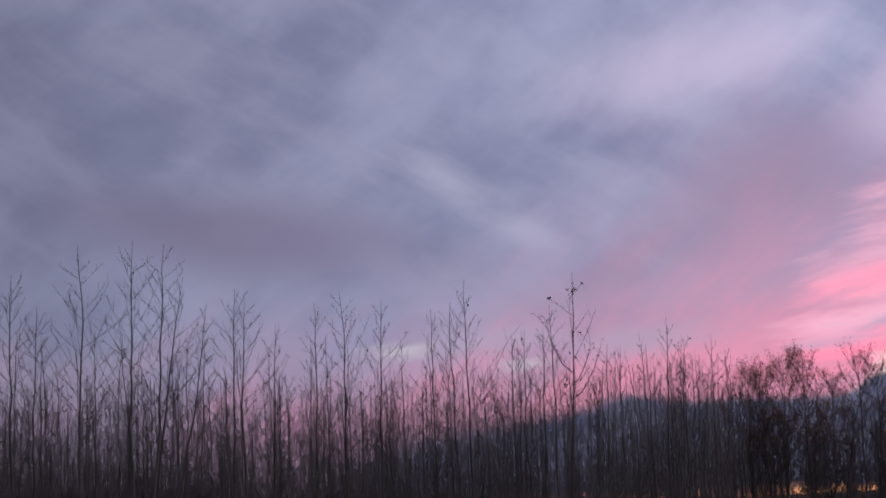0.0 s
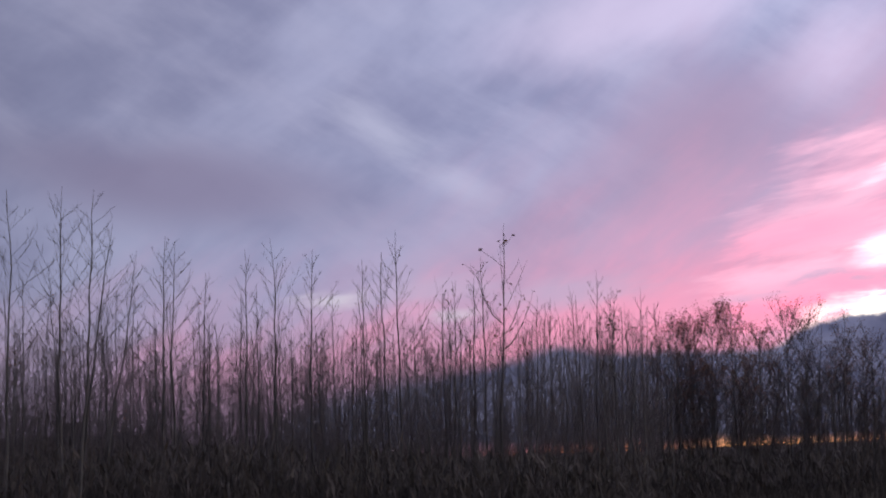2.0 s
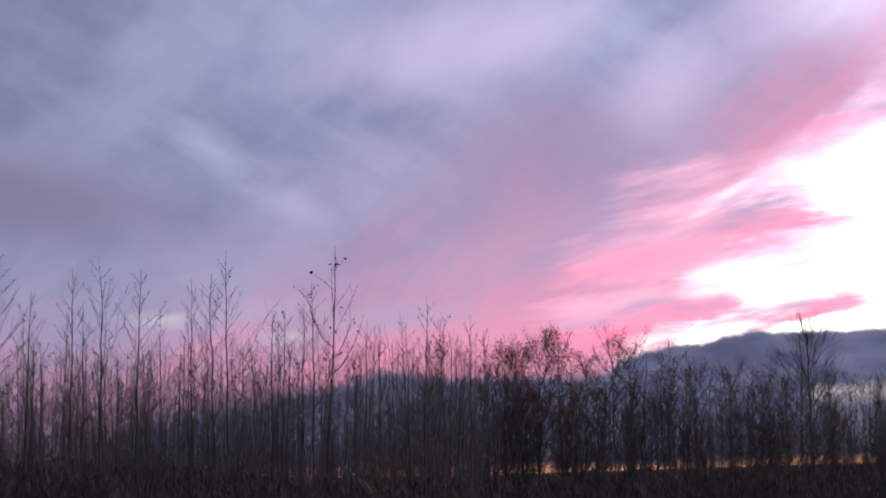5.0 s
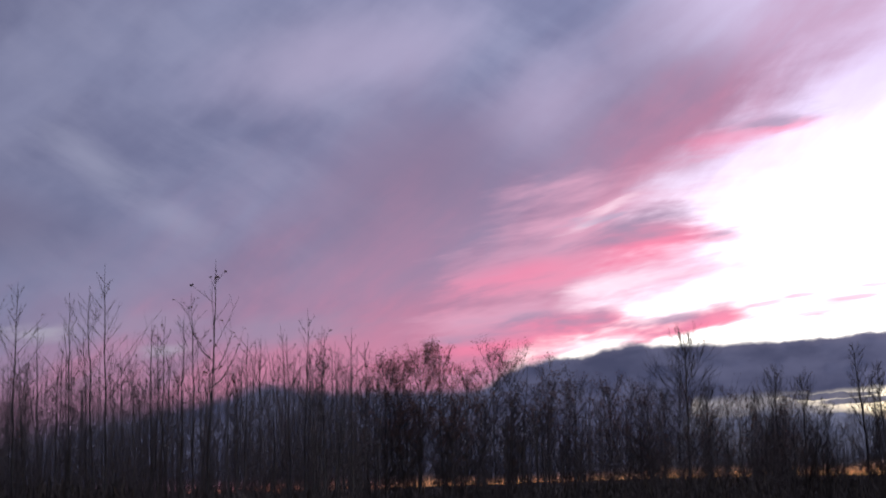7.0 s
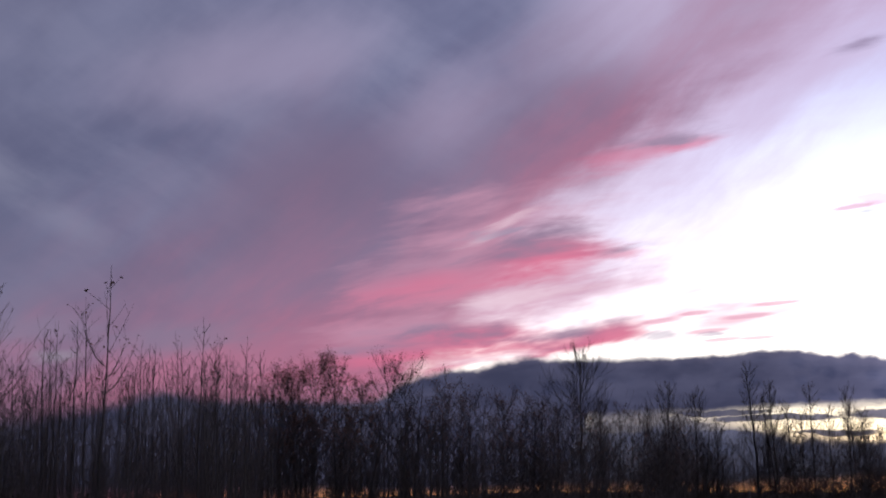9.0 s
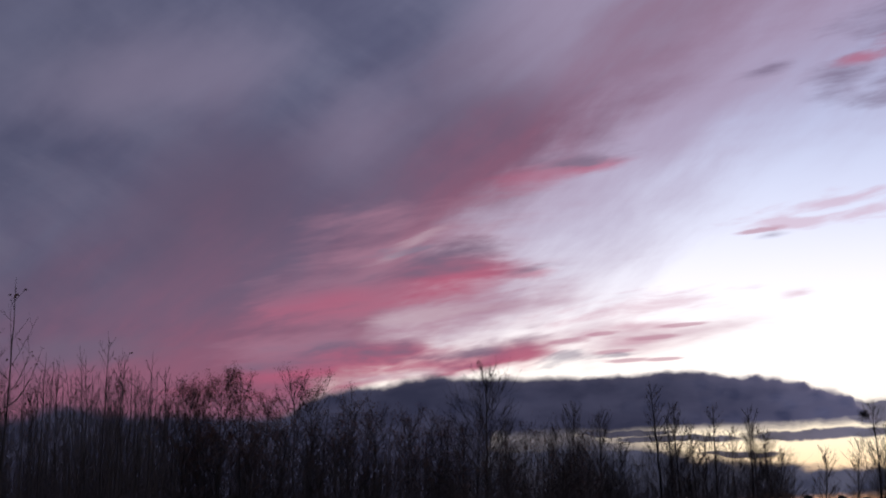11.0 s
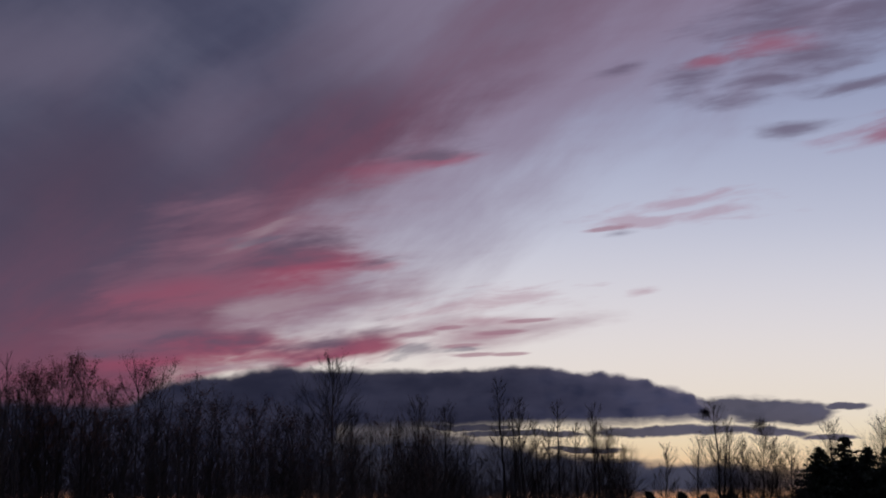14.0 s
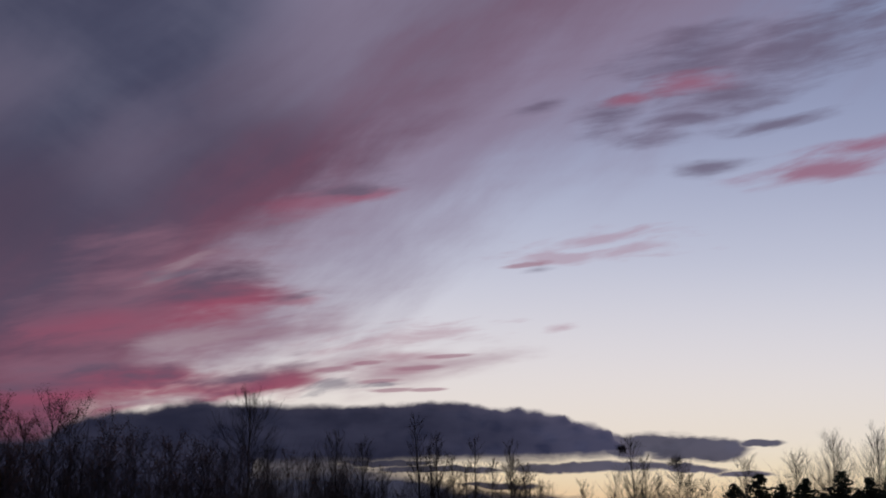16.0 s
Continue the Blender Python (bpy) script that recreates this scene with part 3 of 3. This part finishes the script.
WEST_TREES = ((15.2, 3.6, 78, 26, 0.17, 44, 1, -0.05), (15.5, 3.2, 79, 24, 0.17, 44, 1, -0.05), (15.8, 2.9, 80, 26, 0.2, 44, 2, -0.04), (16.2, 2.3, 80, 26, 0.2, 44, 2, 0),
              (17.6, 2.4, 84, 22, 0.18, 40, 1, 0), (18.5, 2.6, 85, 24, 0.2, 42, 1, 0), (19, 3.75, 84, 24, 0.18, 44, 2, -0.06), (19.4, 3.1, 84, 24, 0.19, 44, 1, -0.05),
              (19.9, 2.6, 85, 28, 0.2, 44, 2, 0))
FAR_TREES = ((20.35, 3, 84, 40, 0.24, 50, 2, -0.03), (20.8, 2.6, 85, 26, 0.2, 44, 1, -0.03), (21.3, 2.4, 86, 30, 0.2, 44, 2, 0), (22.5, 3.1, 96, 40, 0.24, 46, 2, 0),
              (23.9, 3.25, 97, 40, 0.26, 48, 2, -0.05), (25.1, 3.75, 98, 48, 0.26, 46, 2, 0), (26.35, 3.85, 98, 48, 0.26, 46, 3, 0), (27.3, 3.6, 98, 40, 0.26, 46, 2, 0))
for az, el, dist, branches, reach, rise, stems, lean in EDGE_TREES + GLOW_TREES + WEST_TREES + FAR_TREES:
    h = height_for(el, dist)
    tree = bare_tree("birch", h, 0.0095 * h, rng, 0.22, int(branches * 2.0), reach * 1.9, rise - 4, 14, 0.0050, (lean, 0), stems, tip_leaves=6, leaf_size=0.05, taper=0.75, slim=0.24, curl=0.05, spray=1.5)
    stand(tree, az - math.degrees(lean * h / dist), dist)
    tagged(tree, "bare dark birch with fine twigs against the afterglow", "tree", "bare trees by the afterglow")


# ---- twig clumps in two of the birches ----
def twig_clump(az, el, dist, radius):
    root = new("witches_broom")
    twigs = Tubes()
    for _ in range(150):
        d = Vector((rng.gauss(0, 1), rng.gauss(0, 1), rng.gauss(0, 1) + 0.3)).normalized()
        p = d * radius * rng.uniform(0.05, 0.5)
        side = Vector((rng.gauss(0, 0.6), rng.gauss(0, 0.6), rng.gauss(0.2, 0.5)))
        q = p + (d + side).normalized() * radius * rng.uniform(0.3, 0.6)
        twigs.tube([p, p.lerp(q, 0.5) + side * radius * 0.08, q], [0.008, 0.006, 0.004], 3)
    part("twigs", twigs, TWIG, root)
    root.matrix_basis = Matrix.Translation(at(az, dist, height_for(el, dist)))
    tagged(root, "dense dark ball of twigs grown in a birch crown", "twig clump", "twig clumps in the birches")


twig_clump(18.72, 3.28, 84, 0.42)
twig_clump(20.35, 2.92, 84, 0.5)


# ---- the low shed beyond the saplings ----
def box(bm, x0, x1, y0, y1, z0, z1, bevel=0.015):
    made = bmesh.ops.create_cube(bm, size=1.0, matrix=Matrix.Translation(((x0 + x1) / 2, (y0 + y1) / 2, (z0 + z1) / 2)) @ Matrix.Diagonal((x1 - x0, y1 - y0, z1 - z0, 1)))
    edges = list({e for v in made["verts"] for e in v.link_edges})
    bmesh.ops.bevel(bm, geom=edges, offset=bevel, segments=1, affect="EDGES")


def solid(name, boxes, mat, parent):
    bm = bmesh.new()
    for b in boxes:
        box(bm, *b)
    me = bpy.data.meshes.new(name)
    bm.to_mesh(me)
    me.materials.append(mat)
    ob = new(name, me)
    ob.parent = parent
    return tagged(ob)


def shed(az, dist, width, depth, height, raised=None):
    root = new("shed")
    solid("wall", [(-width / 2, width / 2, 0, depth, -0.05, height - 0.16)], SHED_BOARD, root)
    solid("roof", [(-width / 2 - 0.2, width / 2 + 0.2, -0.3, depth + 0.3, height - 0.16, height)], SHED_ROOF, root)
    if raised:
        x0, x1, top = raised
        solid("roof_hatch", [(x0, x1, 0.8, 2.0, height, top)], SHED_BOARD, root)
    gap = 0.19
    for k in range(int(width / gap)):
        x = -width / 2 + k * gap
        solid("board", [(x + 0.006, x + gap - 0.006, -0.03, -0.004, 0.05, height - 0.18, 0.005)], SHED_BOARD, root)
    root.matrix_basis = Matrix.Translation(at(az, dist)) @ Matrix.Rotation(-radians(az), 4, "Z")
    tagged(root, "low dark flat-roofed wooden shed beyond the saplings", "shed", "sheds beyond the saplings")


shed(-21.35, 63, 6.9, 4.0, height_for(1.25, 63), (0.64, 1.54, height_for(1.7, 63)))
shed(-16.2, 66, 2.0, 3.0, height_for(0.85, 66))


# ---- spruces ----
def spruce(height, rng):
    root = new("spruce")
    trunk, crown = Tubes(), Tubes()
    trunk.tube([Vector((0, 0, -0.05)), Vector((0, 0, height * 0.5)), Vector((0, 0, height))], [0.018 * height, 0.010 * height, 0.006], 6)
    z = 0.25
    while z < height * 0.985:
        f = z / height
        for k in range(12 if f < 0.8 else 7):
            a = rng.uniform(0, 6.28)
            length = height * min(0.75 * (1 - f), 0.28 + 0.12 * (1 - f)) * rng.uniform(0.5, 1.15) + 0.09
            d = Vector((math.cos(a), math.sin(a), 0))
            root_z = z + rng.uniform(-0.03, 0.05) * height * (1 - f)
            pts = [Vector((0, 0, root_z)) + d * length * g + Vector((0, 0, length * (-0.30 * g + 0.22 * g * g))) for g in (0, 0.35, 0.7, 1.0)]
            crown.tube(pts, [0.014, 0.011, 0.008, 0.005], 3)
            for _ in range(int(12 + 24 * length)):
                g = rng.uniform(0.05, 1.0)
                j = min(int(g * 3), 2)
                p = pts[j].lerp(pts[j + 1], g * 3 - j)
                crown.leaf(p, rng.uniform(0.14, 0.26) * (1.1 - 0.6 * f), rng)
        z += 0.045 * height * (1 - 0.5 * f) * rng.uniform(0.6, 1.1)
    part("trunk", trunk, BARK, root)
    part("crown", crown, NEEDLE, root)
    return root


for az, el, dist in ((22.1, 2.35, 88), (22.85, 2.7, 90), (23.5, 2.35, 88), (24.2, 2.55, 86), (25.3, 2.8, 88), (26.1, 2.6, 90), (27.0, 2.9, 90), (24.75, 2.1, 86), (25.8, 2.2, 87), (26.6, 2.2, 86), (17.0, 0.95, 90), (18.0, 0.95, 92), (18.7, 0.9, 92), (19.5, 1.0, 90)):
    tree = spruce(height_for(el, dist), rng)
    stand(tree, az, dist)
    tagged(tree, "small dark green spruce with dense drooping boughs", "tree", "spruces at the wood's edge")

# ---- thicket: young trees that fill the wood, as copies of a few grown ones ----
fillers = [bare_tree("sapling", 4.0, 0.017, rng, rng.uniform(0.2, 0.4), rng.randint(14, 22), 0.2, rng.uniform(32, 46), 4, 0.0035, (rng.uniform(-0.05, 0.05), 0), rng.choice((1, 1, 2)), tip_leaves=rng.choice((0, 5)), leaf_size=0.05)
           for _ in range(10)]
for f in fillers:
    tagged(f, "thin leafless sapling in the crowded thicket", "sapling", "saplings of the thicket")
spots = []
for k in range(240):
    az = rng.uniform(-26.5, 27.0)
    if az < -2:
        dist, el = rng.uniform(43, 66), rng.uniform(2.2, 4.9)
    elif az < 10:
        dist, el = rng.uniform(58, 78), rng.uniform(2.0, 3.4)
    elif az < 16:
        dist, el = rng.uniform(70, 86), rng.uniform(1.2, 2.6)
    elif az < 21.5:
        if rng.random() < 0.5:
            continue
        dist, el = rng.uniform(78, 92), rng.uniform(0.9, 1.7)
    else:
        dist, el = rng.uniform(94, 104), rng.uniform(1.4, 2.4)
    spots.append((az, dist, height_for(el, dist) / 4.0))
first = []
for k, (az, dist, s) in enumerate(spots):
    m = Matrix.Translation(at(az, dist)) @ Matrix.Rotation(rng.uniform(0, 6.28), 4, "Z") @ Matrix.Diagonal((s, s, s, 1))
    if k < len(fillers):
        first.append((fillers[k], m))
    else:
        copy_thing(fillers[k % len(fillers)], m)
for ob, m in first:
    ob.matrix_basis = m


# ---- undergrowth ----
def scrub_top(az):
    """Height of the scrub's skyline above the horizon, in degrees."""
    base = 1.15 if az < -15 else (1.05 - 0.07 * (az + 15) if az < -4 else (0.30 if az < 5 else 0.46))
    return base + 0.18 * noise.noise((az * 0.9, 3.1, 0)) + 0.10 * noise.noise((az * 4.0, 1.7, 0))


def thicket():
    """The crowd of thin stems behind the first row, too many to count."""
    stems = Tubes()
    for k in range(5000):
        if k < 2900:
            az = -27.5 + 25.0 * rng.random() ** 1.25
            dist, el = rng.uniform(46, 74), 1.0 + 3.7 * rng.random() ** 1.35
        elif k < 3850:
            az, dist, el = rng.uniform(-3, 10.5), rng.uniform(60, 84), 0.8 + 2.4 * rng.random() ** 1.2
        elif k < 4700:
            az, dist, el = rng.uniform(9.5, 16.5), rng.uniform(74, 92), 0.5 + 2.0 * rng.random() ** 1.4
        else:
            az, dist, el = rng.uniform(16, 28), rng.uniform(84, 100), 0.4 + 1.2 * rng.random() ** 1.3
        h = height_for(el, dist)
        p = at(az, dist, -0.05)
        lean = Vector((rng.gauss(0, 0.075), rng.gauss(0, 0.075), 1))
        pts = [p, p + lean * h * 0.5 + Vector((rng.gauss(0, 0.05), rng.gauss(0, 0.05), 0)), p + lean * h]
        r = 0.0027 * h
        stems.tube(pts, [r, r * 0.7, 0.004], 3)
        for _ in range(rng.randint(10, 14)):
            g = rng.uniform(0.3, 0.97)
            q = pts[0].lerp(pts[1], g * 2) if g < 0.5 else pts[1].lerp(pts[2], g * 2 - 1)
            a = rng.uniform(0, 6.28)
            length = h * rng.uniform(0.08, 0.24) * (1.2 - g)
            d = Vector((math.cos(a), math.sin(a), rng.uniform(0.15, 0.9)))
            mid = q + d * length
            stems.tube([q, mid, mid + (d + Vector((rng.gauss(0, 0.3), rng.gauss(0, 0.3), 0.5))) * length * 0.6], [0.0040, 0.0034, 0.0022], 3)
            side = Vector((rng.gauss(0, 0.8), rng.gauss(0, 0.8), 0.45))
            stems.tube([mid, mid + side * length * 0.6], [0.0036, 0.0024], 3)
    tagged(new("thicket", stems.mesh("thicket", TWIG)), "crowded thin leafless stems of the young wood", "thicket", kind="stuff")


def undergrowth():
    brush = Tubes()
    for _ in range(3800):
        az = rng.uniform(-28, 29)
        near, far = (38, 60) if az < -3 else ((50, 74) if az < 10 else (62, 92))
        dist = rng.uniform(near, far)
        h = max(0.4, height_for(scrub_top(az) * 1.0, dist)) * rng.uniform(0.6, 1.08)
        p = at(az, dist, -0.05)
        d = Vector((rng.gauss(0, 0.14), rng.gauss(0, 0.14), 1.0))
        mid, end = p + d * h * 0.55, p + d * h + Vector((rng.gauss(0, 0.08), rng.gauss(0, 0.08), 0))
        brush.tube([p, mid, end], [0.011, 0.009, 0.004], 3)
        for _ in range(5):
            g = rng.uniform(0.3, 1.0)
            q = p.lerp(mid, g * 2) if g < 0.5 else mid.lerp(end, g * 2 - 1)
            brush.tube([q, q + Vector((rng.gauss(0, 0.3), rng.gauss(0, 0.3), rng.uniform(0.1, 0.5))) * h * 0.22], [0.007, 0.003], 3)
        for _ in range(26):
            q = p + d * h * rng.uniform(0.0, 0.85) + Vector((rng.gauss(0, 0.3), rng.gauss(0, 0.3), 0))
            brush.blade(q, rng.uniform(0.15, 0.42), rng)
    tagged(new("undergrowth", brush.mesh("undergrowth", BRUSH)), "dense dark scrub with withered leaves under the young trees", "undergrowth", kind="stuff")
    grass = Tubes()
    for _ in range(12000):
        az = rng.uniform(-28, 29)
        dist = 22 + 66 * rng.random() ** 0.8
        p = at(az, dist, -0.06)
        h = rng.uniform(0.35, 1.0)
        end = p + Vector((rng.gauss(0, 0.18), rng.gauss(0, 0.18), 1)) * h
        grass.tube([p, end], [0.016, 0.003], 3)
    tagged(new("tall_grass", grass.mesh("tall_grass", GRASS)), "withered tall grass at the wood's edge", "grass", kind="stuff")


thicket()
undergrowth()
